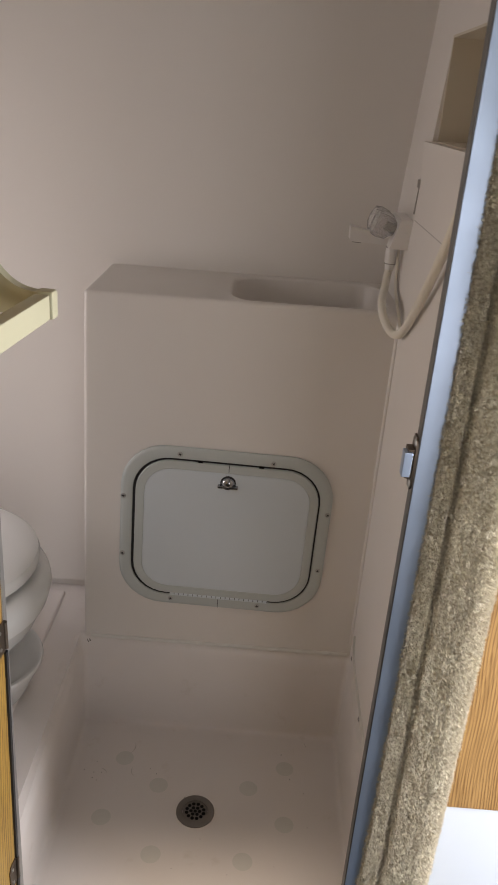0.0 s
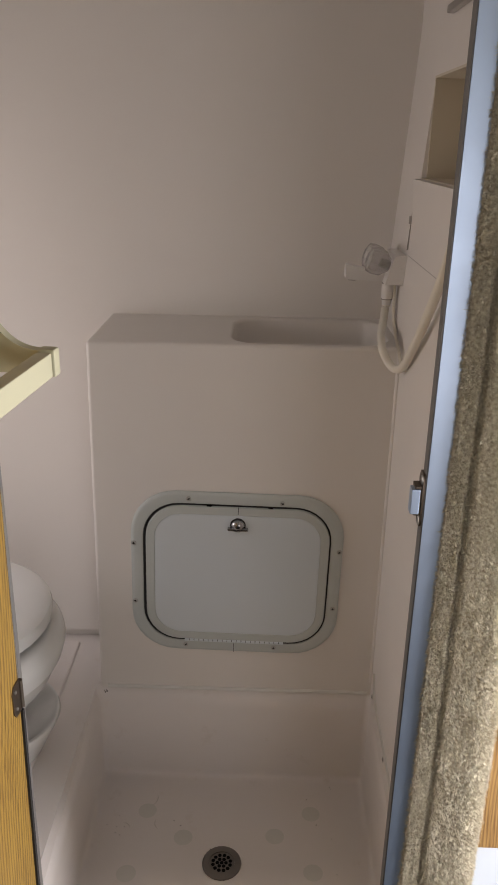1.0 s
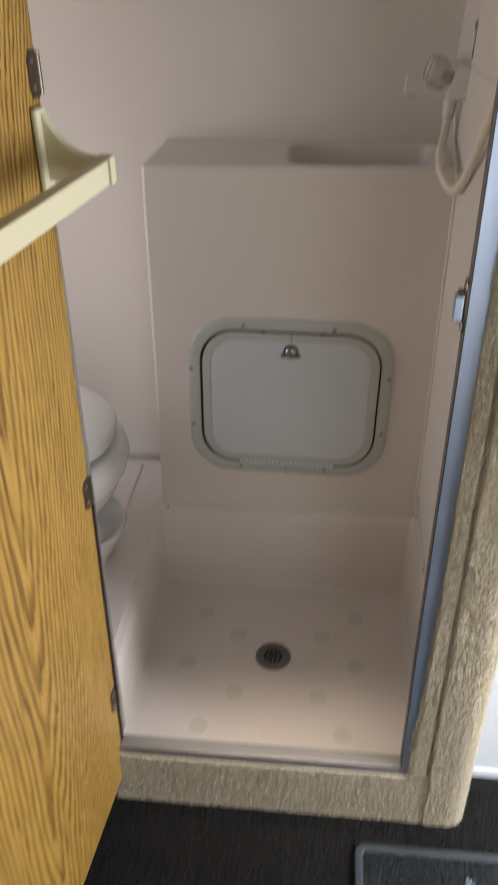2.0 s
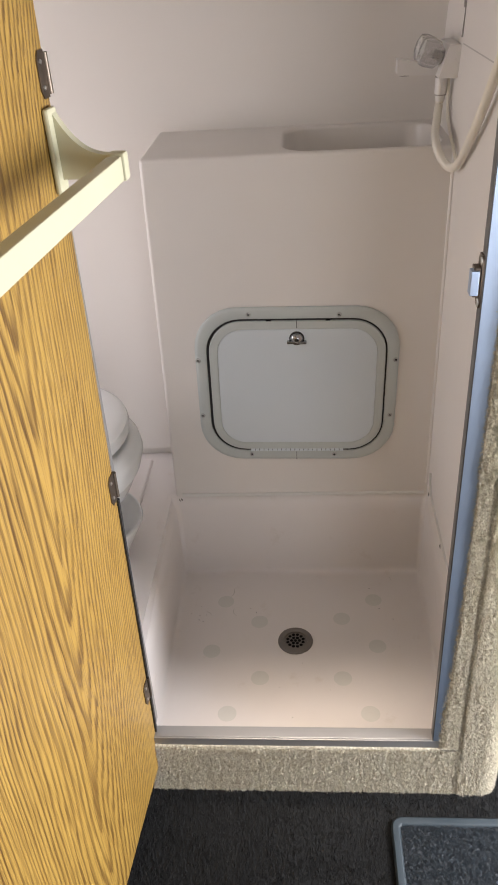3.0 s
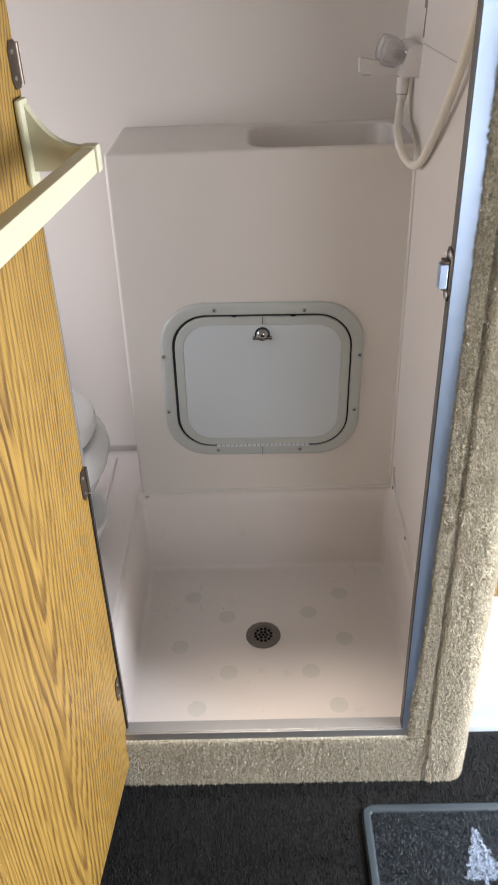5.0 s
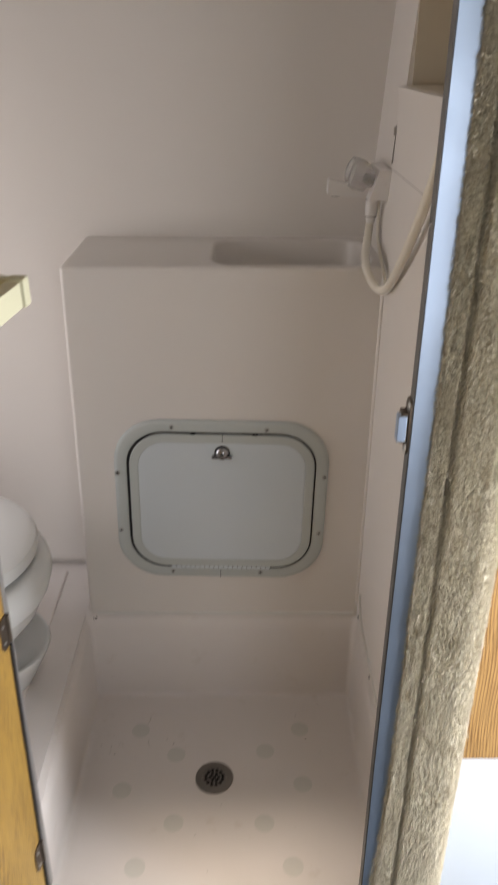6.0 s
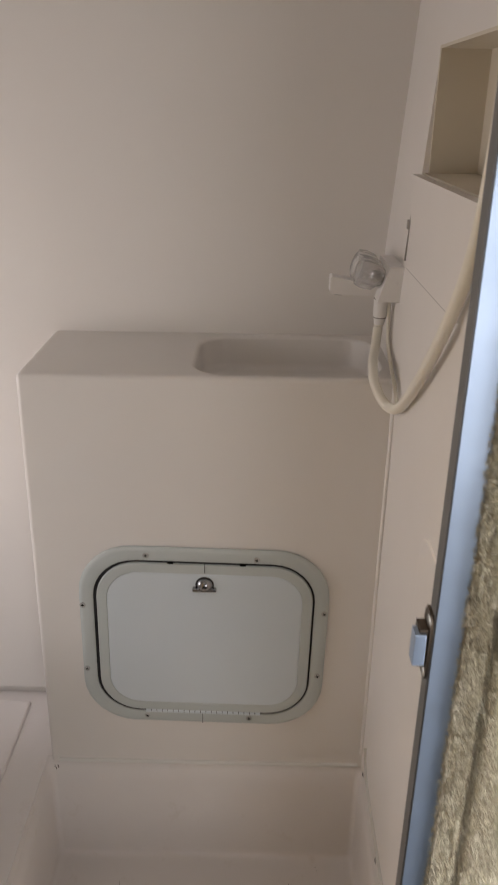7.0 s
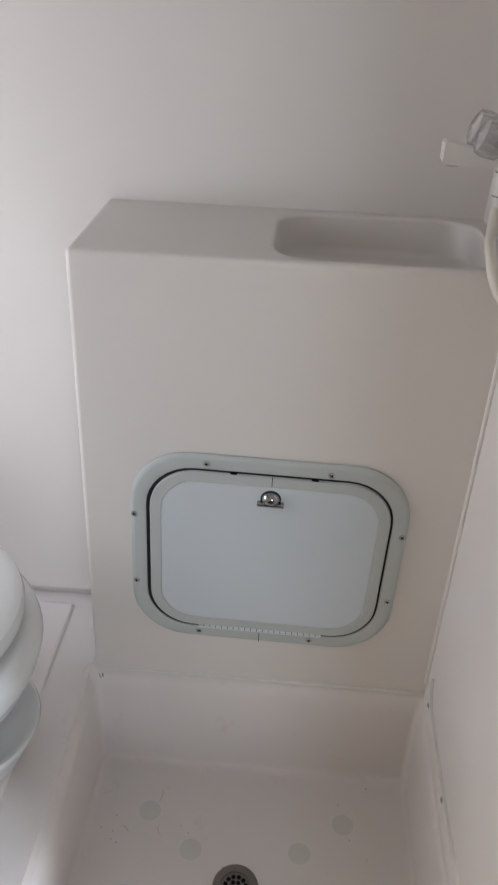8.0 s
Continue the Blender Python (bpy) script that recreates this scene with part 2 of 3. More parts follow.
warm_sheet.t.links.new(tint.outputs[0], warm_sheet.t.nodes["Material Output"].inputs["Surface"])
structure("vent_tint_sheet", box(VX0 - 0.02, VX1 + 0.02, VY0 - 0.02, VY1 + 0.02, 2.004, 2.01), warm_sheet.m, "unseen tinted sheet over the roof vent, added to warm its light", "roof vent")
structure("wall_west", box(-1.3, -1.25, -1.7, 0.86, 0.0, 1.95), WALLPAPER, "plain beige wallboard wall", "wall")
# side wall with the open entry doorway, y 0.26 to 0.90, z up to 1.28
bm = box(1.2, 1.3, -1.7, 0.26, 0.0, 1.95)
box(1.2, 1.3, 0.90, 0.99, 0.0, 1.95, bm=bm)
box(1.2, 1.3, 0.26, 0.90, 1.28, 1.95, bm=bm)
structure("wall_east", bm, WALLPAPER, "beige wallboard wall with the open entry doorway", "wall")
# rear wall with an open doorway, x 0.4 to 1.2
bm = box(-1.25, 0.4, -1.7, -1.6, 0.0, 1.95)
box(0.4, 1.2, -1.7, -1.6, 1.82, 1.95, bm=bm)
structure("wall_south", bm, WALLPAPER, "beige wallboard wall with an open rear doorway", "wall")
# partition between the room and the bath
structure("wall_north", box(-1.25, -0.286, 0.862, 0.9, 0.0, 1.95), WALLPAPER, "plain beige partition beside the bath doorway", "wall")
structure("header", box(-0.286, 0.246, 0.862, 0.9, 1.76, 1.95), WALLPAPER, "plain beige header over the bath doorway", "wall")
structure("ground", box(-60, 60, -60, 60, -0.66, -0.6), painted("dry_ground", (0.22, 0.2, 0.16), 0.9, 0.2, 3, 0.2, 0.3), "dry open ground outside", "ground")

# ---- bath enclosure ----
def wall_x(z):
    return 0.291 if z <= 1.0 else 0.291 + min(z - 1.0, 0.55) * 0.062


# back wall: leans back above the ledge, crease near 1.16 m
prof = [(1.656, 0.20), (1.656, 0.254), (1.642, 0.2545), (1.640, 0.262), (1.720, 1.0), (1.738, 1.11), (1.745, 1.16), (1.744, 1.22), (1.738, 1.95)]
outer = [(1.80, 1.95), (1.80, 0.20)]
loops = []
for k in range(13):
    x = -1.2 + (0.34 + 1.2) * k / 12
    loops.append([Vector((x, y, z)) for y, z in prof + outer])
structure("wall_back", loft(loops, True, True), GELCOAT, "smooth off-white moulded shower wall with a faint crease", "wall", 50)
# left wall with its window, y 0.96 to 1.48, z 0.66 to 1.30
bm = box(-1.25, -1.2, 0.9, 0.96, 0.0, 1.95)
box(-1.25, -1.2, 1.48, 1.8, 0.0, 1.95, bm=bm)
box(-1.25, -1.2, 0.96, 1.48, 0.0, 0.66, bm=bm)
box(-1.25, -1.2, 0.96, 1.48, 1.30, 1.95, bm=bm)
structure("wall_left", bm, GELCOAT, "smooth off-white moulded bath wall with a window", "wall")

# right wall with the recessed niche
ys = [0.90, 1.21, 1.525, 1.76]
zs = [0.20, 0.6, 1.0, 1.165, 1.297, 1.465, 1.56, 1.95]
bm = bmesh.new()
for j in range(3):
    for k in range(len(zs) - 1):
        if j == 1 and abs(zs[k] - 1.297) < 1e-6:
            continue
        q = [(wall_x(z), y, z) for y, z in ((ys[j], zs[k]), (ys[j + 1], zs[k]), (ys[j + 1], zs[k + 1]), (ys[j], zs[k + 1]))]
        bm.faces.new([bm.verts.new(p) for p in q])
bmesh.ops.remove_doubles(bm, verts=bm.verts, dist=1e-5)
edge = [e for e in bm.edges if e.is_boundary]
g = bmesh.ops.extrude_edge_only(bm, edges=edge)
for v in g["geom"]:
    if isinstance(v, bmesh.types.BMVert):
        in_niche = 1.2 < v.co.y < 1.53 and 1.29 < v.co.z < 1.47
        v.co.x = 0.395 if in_niche else 0.338
wall_right = structure("wall_right", bm, GELCOAT, "off-white moulded shower wall with a recessed shelf", "wall")
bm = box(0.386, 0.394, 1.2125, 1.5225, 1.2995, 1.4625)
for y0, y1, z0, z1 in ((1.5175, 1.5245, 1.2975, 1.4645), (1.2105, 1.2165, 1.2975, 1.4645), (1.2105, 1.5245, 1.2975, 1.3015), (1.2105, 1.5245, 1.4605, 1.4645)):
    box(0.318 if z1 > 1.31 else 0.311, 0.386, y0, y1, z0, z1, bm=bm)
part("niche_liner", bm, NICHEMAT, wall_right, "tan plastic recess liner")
structure("wall_right_core", box(0.396, 0.43, 0.99, 1.8, 0.0, 1.95), WALLPAPER, "plain back of the shower wall", "wall")

# ---- shower pan ----
X0, X1, Y0, Y1 = -0.302, 0.287, 0.880, 1.458
RIM, SILL = 0.232, 0.134


def pan_loop(off, z, r):
    pts = rrect(X0 - off, X1 + off, Y0 - off, Y1 + off, r, z, 8)
    for p in pts:
        if z > 0.06:
            k = (z - 0.06) / (RIM - 0.06)
            t = min(1, max(0, (p.y - Y0 + off) / 0.05))
            p.z = 0.06 + k * ((SILL - 0.06) + (RIM - SILL) * t)
    return pts


loops = [pan_loop(-0.016, 0.0, 0.006), pan_loop(-0.009, 0.0008, 0.008), pan_loop(-0.004, 0.003, 0.010), pan_loop(-0.0015, 0.008, 0.011), pan_loop(0.0, 0.018, 0.012),
         pan_loop(0.0, 0.07, 0.012), pan_loop(0.0, 0.15, 0.012), pan_loop(0.0, 0.192, 0.012), pan_loop(0.0018, 0.206, 0.013), pan_loop(0.0055, 0.219, 0.015),
         pan_loop(0.012, 0.2285, 0.018), pan_loop(0.020, RIM, 0.022)]
shower_pan = root("shower_pan", pose(0, 0, 0), "deep off-white moulded shower pan, lightly stained", "shower pan")
part("pan_body", loft(loops, True), PAN, shower_pan, sharp=60)
dot_mesh = finish(turned([(0.0001, 0.0002), (0.0190, 0.0002), (0.0196, 0.0008), (0.0001, 0.001)], 24), "grip_dot")
dot_mesh.materials.append(DOT)
for x, y in ((-0.188, 1.349), (-0.104, 1.283), (0.087, 1.293), (0.165, 1.354), (-0.208, 1.193), (0.163, 1.209), (-0.096, 1.118), (0.082, 1.118), (-0.160, 1.025), (0.134, 1.028)):
    shared("grip_dot", dot_mesh, shower_pan, pose(x, y, 0.0))
# ledge that carries the toilet
bm = box(-1.2, -0.382, 0.90, 1.622, 0.0, RIM + 0.0060, 0.0055, 4)
box(-1.2, -0.311, 0.90, 1.665, 0.0, RIM - 0.0006, 0.0, bm=bm)
box(-0.3109, -0.2925, 1.4785, 1.665, 0.0, RIM - 0.001, bm=bm)
structure("toilet_ledge", bm, PAN, "off-white moulded ledge beside the shower pan", "ledge")
# drain
drain = root("shower_drain", pose(-0.02, 1.224, 0.0), "round grey steel shower drain with a perforated strainer", "drain")
part("flange", loft([circle(0, 0, r, z, 40) for r, z in ((0.0395, 0.0003), (0.039, 0.0028), (0.036, 0.0036), (0.026, 0.003), (0.0255, -0.004))]), DRAINMETAL, drain)
part("drain_throat", turned([(0.0255, -0.012), (0.0255, -0.006)], 32), DARK, drain)
holes = [(0, 0)] + [(0.0088 * math.cos(a * math.pi / 3), 0.0088 * math.sin(a * math.pi / 3)) for a in range(6)] + [(0.0178 * math.cos((a + 0.5) * math.pi / 6), 0.0178 * math.sin((a + 0.5) * math.pi / 6)) for a in range(12)]
part("strainer", turned([(0.0256, -0.0005), (0.0256, 0.0014), (0.02, 0.0018), (0.0001, 0.002)], 32), DRAINMETAL, drain)
hole_mesh = finish(turned([(0.0037, 0.0012), (0.0037, 0.0024), (0.003, 0.0024)], 14), "strainer_hole")
hole_mesh.materials.append(DARK)
for hx, hy in holes:
    shared("strainer_hole", hole_mesh, drain, pose(hx, hy, 0.0))

# ---- moulded bench with a soap tray ----
def b_loop(in_, z, r):
    """The bench widens a little towards the pan."""
    return rrect(-0.291 + in_ - 0.015 * (1.0 - min(z, 1.0)), 0.335, 1.470 + in_, 1.752, r, z, 6)


TX0, TX1, TY0, TY1 = -0.02, 0.274, 1.489, 1.702
loops = [rrect(TX0 + 0.02, TX1 - 0.02, TY0 + 0.02, TY1 - 0.02, 0.04, 0.948, 6), rrect(TX0 + 0.009, TX1 - 0.009, TY0 + 0.009, TY1 - 0.009, 0.047, 0.951, 6),
         rrect(TX0 + 0.003, TX1 - 0.003, TY0 + 0.003, TY1 - 0.003, 0.05, 0.960, 6), rrect(TX0, TX1, TY0, TY1, 0.052, 1.001, 6),
         rrect(TX0 - 0.003, TX1 + 0.002, TY0 - 0.003, TY1 + 0.003, 0.055, 1.006, 6), rrect(TX0 - 0.008, TX1 + 0.004, TY0 - 0.008, TY1 + 0.008, 0.058, 1.0075, 6),
         b_loop(0.008, 1.0075, 0.005), b_loop(0.004, 1.0066, 0.006), b_loop(0.001, 1.004, 0.007), b_loop(0.0, 0.999, 0.008), b_loop(0.0, 0.6, 0.008), b_loop(0.0, 0.15, 0.008)]
bench = structure("moulded_bench", loft(loops, True), GELCOAT, "off-white moulded bench wall with a recessed soap tray", "bench", 50)

# ---- access hatch in the bench face ----
hatch = root("access_hatch", Matrix.Translation((-0.007, 1.469, 0.522)) @ pose(0, 0, 0, 90, 0, 0) @ pose(0, 0, 0, 0, 0, -1.0), "closed white rounded access hatch with a chrome turn latch", "hatch")


def hrect(ix, z, r):
    return rrect(-0.215 + ix, 0.215 - ix, -0.186 + ix, 0.186 - ix, r, z, 8)


# local z points out of the bench face towards the room
part("hatch_frame", loft([hrect(0.0, 0.0, 0.093), hrect(0.0, 0.003, 0.093), hrect(0.003, 0.0058, 0.090), hrect(0.008, 0.007, 0.086), hrect(0.0225, 0.007, 0.076), hrect(0.0245, 0.0055, 0.075), hrect(0.0245, 0.0, 0.075)]), HATCHFRAME, hatch)
part("gasket", loft([hrect(0.0246, 0.0005, 0.075), hrect(0.0246, 0.0035, 0.075), hrect(0.0325, 0.0035, 0.068), hrect(0.0325, 0.0005, 0.068)]), RUBBER, hatch, "black rubber gasket")
hdoor = part("hatch_door", loft([hrect(0.0292, 0.001, 0.071), hrect(0.0292, 0.006, 0.071), hrect(0.0306, 0.008, 0.070), hrect(0.0462, 0.0082, 0.056), hrect(0.0474, 0.0070, 0.0545), hrect(0.0474, 0.001, 0.0545)]), HATCHFRAME, hatch, "pale grey border of the hatch door", pose(0.0012, 0, 0))
part("hatch_panel", loft([hrect(0.0475, 0.001, 0.0545), hrect(0.0475, 0.0070, 0.0545), hrect(0.0484, 0.0076, 0.0538), hrect(0.052, 0.0076, 0.050)], False, True), HATCHWHITE, hdoor, "cool white hatch panel")
part("border_seam", box(-0.0006, 0.0006, 0.142, 0.157, 0.006, 0.0089), RUBBER, hdoor, "dark joint in the border")
latch = part("latch_plate", box(-0.0205, 0.0205, 0.108, 0.1145, 0.0068, 0.017, 0.002), CHROME, hdoor, "chrome latch plate")
part("latch_dome", loft([circle(0, 0.118, r, z, 24, r * 0.9) for r, z in ((0.0138, 0.0068), (0.0138, 0.009), (0.0122, 0.0135), (0.008, 0.0165), (0.003, 0.0178))], False, True), CHROME, hdoor, "chrome turn knob")
part("latch_seat", loft([circle(0, 0.118, r, z, 24) for r, z in ((0.0158, 0.0066), (0.0158, 0.0076), (0.0138, 0.0078))], True, True), RUBBER, hdoor)
part("stop_bumper", box(-0.062, -0.052, 0.1565, 0.1585, 0.003, 0.0075, 0.0005), DARK, hatch)
part("stop_bumper", box(0.060, 0.070, 0.1565, 0.1585, 0.003, 0.0075, 0.0005), DARK, hatch)
knuckle = finish(loft([[Vector((x, -0.1585 + 0.0032 * math.cos(a * math.pi / 4), 0.0075 + 0.0032 * math.sin(a * math.pi / 4))) for a in range(8)] for x in (-0.0044, 0.0044)], True, True), "hinge_knuckle")
knuckle.materials.append(HATCHWHITE)
for k in range(21):
    shared("hinge_knuckle", knuckle, hatch, pose(-0.0995 + 0.01 * k, 0, 0))
part("hinge_pin", box(-0.104, 0.106, -0.1605, -0.157, 0.004, 0.0076), RUBBER, hatch)
part("frame_joint", box(-0.0005, 0.0005, -0.1855, -0.1635, 0.0, 0.0073), RUBBER, hatch)


def screw_mesh(name, r, material):
    bm = turned([(r, 0.0), (r, 0.0006), (r * 0.85, 0.0013), (r * 0.4, 0.0015), (0.0002, 0.0015)], 16)
    me = finish(bm, name)
    me.materials.append(material)
    return me


def recess_mesh(r):
    bm = box(-r * 0.6, r * 0.6, -r * 0.14, r * 0.14, 0.0012, 0.0018)
    box(-r * 0.14, r * 0.14, -r * 0.6, r * 0.6, 0.0012, 0.0018, bm=bm)
    me = finish(bm, "screw_recess")
    me.materials.append(DARK)
    return me


SCREW = screw_mesh("screw", 0.0054, SCREWMAT)
RECESS = recess_mesh(0.0046)
for k, (x, z) in enumerate(((-0.098, 0.172), (0.088, 0.1695), (-0.209, 0.068), (0.208, 0.066), (-0.208, -0.068), (0.204, -0.068), (-0.102, -0.171), (0.085, -0.171))):
    sc = shared("screw", SCREW, hatch, pose(x, z, 0.0068, 0, 0, 20 + 37 * k))
    shared("screw_recess", RECESS, sc, pose(0, 0, 0))

# shallow raised panel moulded into the right wall, and caulk in the corners
panel_loops = []
for inset, x, r in ((-0.001, 0.2915, 0.036), (0.0, 0.2892, 0.035), (0.0012, 0.2884, 0.034), (0.004, 0.2882, 0.031)):
    panel_loops.append([Vector((x, p.x, p.y)) for p in rrect(0.965 + inset, 1.200 - inset, 0.664 + inset, 0.905 - inset, r, 0.0, 6)])
part("raised_panel", loft(panel_loops, False, True), GELCOAT, wall_right)
caulk = root("caulk_bead", pose(0, 0, 0), "pale caulk bead in the bench corner", "caulk", kind="structure")
part("corner_bead", tube([Vector((0.2895, 1.4692, 0.262 + k * 0.0245)) for k in range(31)], 0.0042, 10), GELCOAT, caulk)
part("rim_bead", tube([Vector((-0.286 + k * 0.019, 1.4692 + 0.0006 * math.sin(k * 1.7), 0.2335)) for k in range(31)], 0.0042, 8), CEILINGMAT, caulk)

# ---- trim strip with screws along the right side of the pan ----
wall_trim = root("wall_trim", pose(0, 0, 0), "thin off-white moulded trim lip along the shower wall", "trim", kind="structure")
lip_line = [(1.432, 0.312), (1.424, 0.292), (1.408, 0.274), (1.37, 0.268), (1.24, 0.265), (1.08, 0.265), (0.92, 0.265)]
rows, seam_rows = [], []
for y, z in lip_line:
    rows.append([Vector((x, y, z + dz)) for x, dz in ((0.2915, -0.030), (0.2872, -0.030), (0.2858, -0.027), (0.2858, -0.003), (0.2870, 0.0), (0.2915, 0.0))])
    seam_rows.append([Vector((x, y, z + dz)) for x, dz in ((0.2915, 0.0002), (0.2866, 0.0002), (0.2863, 0.0008), (0.2866, 0.0016), (0.2915, 0.0016))])
part("trim_lip", loft(rows, True, True), GELCOAT, wall_trim)
part("trim_seam", loft(seam_rows, True, True), DOT, wall_trim, "grey joint along the trim lip")
for y, z in ((1.414, 0.268), (1.243, 0.261), (1.06, 0.258)):
    sc = shared("screw", SCREW, wall_trim, pose(0.2862, y, z, 0, -90, 0))
    shared("screw_recess", RECESS, sc, pose(0, 0, 0))

# ---- cover panel below the niche ----
panel = root("cover_panel", pose(0.0, 1.37, 0.0), "off-white plastic access cover below a wall niche", "cover panel")
rows = []
for z, out in ((1.168, 0.003), (1.23, 0.005), (1.285, 0.009), (1.299, 0.012)):
    x = wall_x(z)
    back = 0.160 if z < 1.28 else 0.172
    rows.append([Vector((x + 0.004, -0.225, z)), Vector((x - out, -0.225, z)), Vector((x - out, back, z)), Vector((x + 0.004, back, z))])
part("cover", loft(rows, True, True), GELCOAT, panel)
part("gap", loft([[Vector((wall_x(z) + x, y, z)) for x, y in ((-0.0060, 0.1605), (-0.0060, 0.1615), (0.004, 0.1615), (0.004, 0.1605))] for z in (1.176, 1.284)], True, True), SEAM, panel, "dark shadow gap")
part("clip", box(0.296, 0.309, 0.158, 0.166, 1.222, 1.236, 0.001), STEEL, panel, "small grey clip")
part("lower_seam", loft([[Vector((wall_x(z) - 0.0008, y, z)) for z in (1.1645, 1.1668)] for y in (-0.155, 0.163)], ring=False), SEAMLIGHT, panel, "grey seam below the cover")

# small peg and bar on the upper wall
peg = root("wall_peg", pose(0.325, 1.53, 1.60), "small beige plastic peg on the shower wall", "peg")
part("peg_body", box(-0.012, 0.0, -0.005, 0.005, -0.016, 0.016, 0.002), NICHEMAT, peg)
rail = root("shower_rail", pose(0.324, 1.30, 1.553), "short dark grey wall rail in the shower", "rail")
part("rail_bar", box(-0.012, 0.0, -0.14, 0.15, -0.006, 0.006, 0.002), STEEL, rail)

# ---- faucet and hose ----
faucet = root("shower_faucet", pose(0.305, 1.60, 1.139), "white plastic shower faucet with clear acrylic knobs", "faucet")
part("valve_body", loft([[Vector((x, y * k, z)) for x, z in ((0.006, -0.030), (-0.041, -0.030), (-0.025, 0.024), (0.006, 0.024))] for y, k in ((-0.054, 1.0), (-0.05, 1.0), (0.05, 1.0), (0.054, 1.0))], True, True), WHITEPLASTIC, faucet)
sp = loft([[Vector((x, y, z)) for y, z in ((-0.016, z0), (0.016, z0), (0.014, z1), (-0.014, z1))] for x, z0, z1 in ((-0.020, -0.029, -0.006), (-0.045, -0.029, -0.012), (-0.075, -0.028, -0.006), (-0.109, -0.027, 0.001), (-0.112, -0.024, -0.001))], True, True)
part("spout", sp, WHITEPLASTIC, faucet)
part("spout_outlet", loft([circle(-0.097, 0, r, z, 16) for r, z in ((0.009, -0.0262), (0.009, -0.0300), (0.007, -0.0300))], True, True), SEAM, faucet)
kn = []
for k in range(32):
    kn.append(1.0 if k % 4 < 2 else 0.9)


def knob_bm():
    rows = ((0.012, 0.0), (0.016, 0.006), (0.0235, 0.013), (0.0255, 0.030), (0.023, 0.041), (0.013, 0.045), (0.004, 0.043))
    return loft([[Vector((r * kn[k] * math.cos(k * math.pi / 16), r * kn[k] * math.sin(k * math.pi / 16), z)) for k in range(32)] for r, z in rows], True, True)


for y in (-0.026, 0.030):
    kb = part("knob", knob_bm(), ACRYLIC, faucet, "clear faceted acrylic knob", pose(-0.031, y, 0.002, 0, -72, 0))
    part("knob_stem", turned([(0.006, -0.006), (0.006, 0.02), (0.004, 0.022)], 12), CHROME, kb)
part("hose_nut", loft([circle(-0.030, -0.016, r, z, 20) for r, z in ((0.0105, -0.028), (0.0105, -0.034), (0.0112, -0.036), (0.0112, -0.060), (0.010, -0.062), (0.008, -0.074))], True, True), WHITEPLASTIC, faucet, "ribbed white hose nut")
hose_pts = smooth_line([(0.275, 1.584, 1.074), (0.273, 1.582, 1.055), (0.266, 1.55, 1.032), (0.260, 1.52, 1.026), (0.254, 1.475, 1.022), (0.254, 1.448, 1.010), (0.264, 1.434, 0.990), (0.275, 1.415, 0.983), (0.2815, 1.37, 1.004), (0.2825, 1.27, 1.080), (0.286, 1.185, 1.168), (0.290, 1.135, 1.245), (0.290, 1.105, 1.325), (0.290, 1.09, 1.45), (0.296, 1.085, 1.61)], 9)
part("nut_ring", loft([circle(-0.030, -0.016, r, z, 20) for r, z in ((0.0108, -0.0300), (0.0118, -0.0304), (0.0118, -0.0330), (0.0108, -0.0334))], True, True), SEAM, faucet, "grey sealing ring")
part("nut_groove", loft([circle(-0.030, -0.016, r, z, 20) for r, z in ((0.0095, -0.0618), (0.0106, -0.0620), (0.0106, -0.0636), (0.0095, -0.0638))], True, True), SEAM, faucet, "grey groove below the nut")
hose = root("shower_hose", pose(0, 0, 0), "cream vinyl shower hose hanging in a loop", "hose")
part("hose_tube", tube(hose_pts, 0.0076, 14), HOSEMAT, hose, sharp=80)
supply = smooth_line([(0.2885, 1.585, 1.105), (0.287, 1.56, 1.045), (0.286, 1.51, 1.022), (0.285, 1.455, 1.005), (0.2855, 1.42, 0.985)], 8)
part("supply_line", tube(supply, 0.003, 10), HOSEMAT, hose, sharp=80)
part("hose_holder", box(0.272, 0.325, 1.078, 1.102, 1.59, 1.63, 0.004), WHITEPLASTIC, hose)

# ---- toilet on the ledge ----
toilet = root("toilet", pose(-0.533, 1.25, RIM + 0.0060), "white low camper toilet with a closed lid", "toilet")


def egg(z, front, back, half, dx=0.0, dy=0.0, n=48):
    pts = []
    for k in range(n):
        a = 2 * math.pi * k / n
        c, s_ = math.cos(a), math.sin(a)
        pts.append(Vector((dx + (front if c > 0 else back) * c, dy + half * s_, z)))
    return pts


part("foot", loft([egg(0.0, 0.137, 0.14, 0.100, 0.02, 0.02), egg(0.006, 0.140, 0.142, 0.103, 0.02, 0.02), egg(0.050, 0.161, 0.15, 0.126, 0.02, 0.02), egg(0.078, 0.175, 0.155, 0.140, 0.02, 0.02), egg(0.084, 0.173, 0.153, 0.138, 0.02, 0.02),
                   egg(0.084, 0.167, 0.150, 0.132, 0.02, 0.02), egg(0.070, 0.152, 0.14, 0.118, 0.02, 0.02), egg(0.044, 0.110, 0.12, 0.088, 0.02, 0.01), egg(0.040, 0.09, 0.11, 0.07, 0.01, 0.0)], True, True), PORCELAIN, toilet, sharp=50)
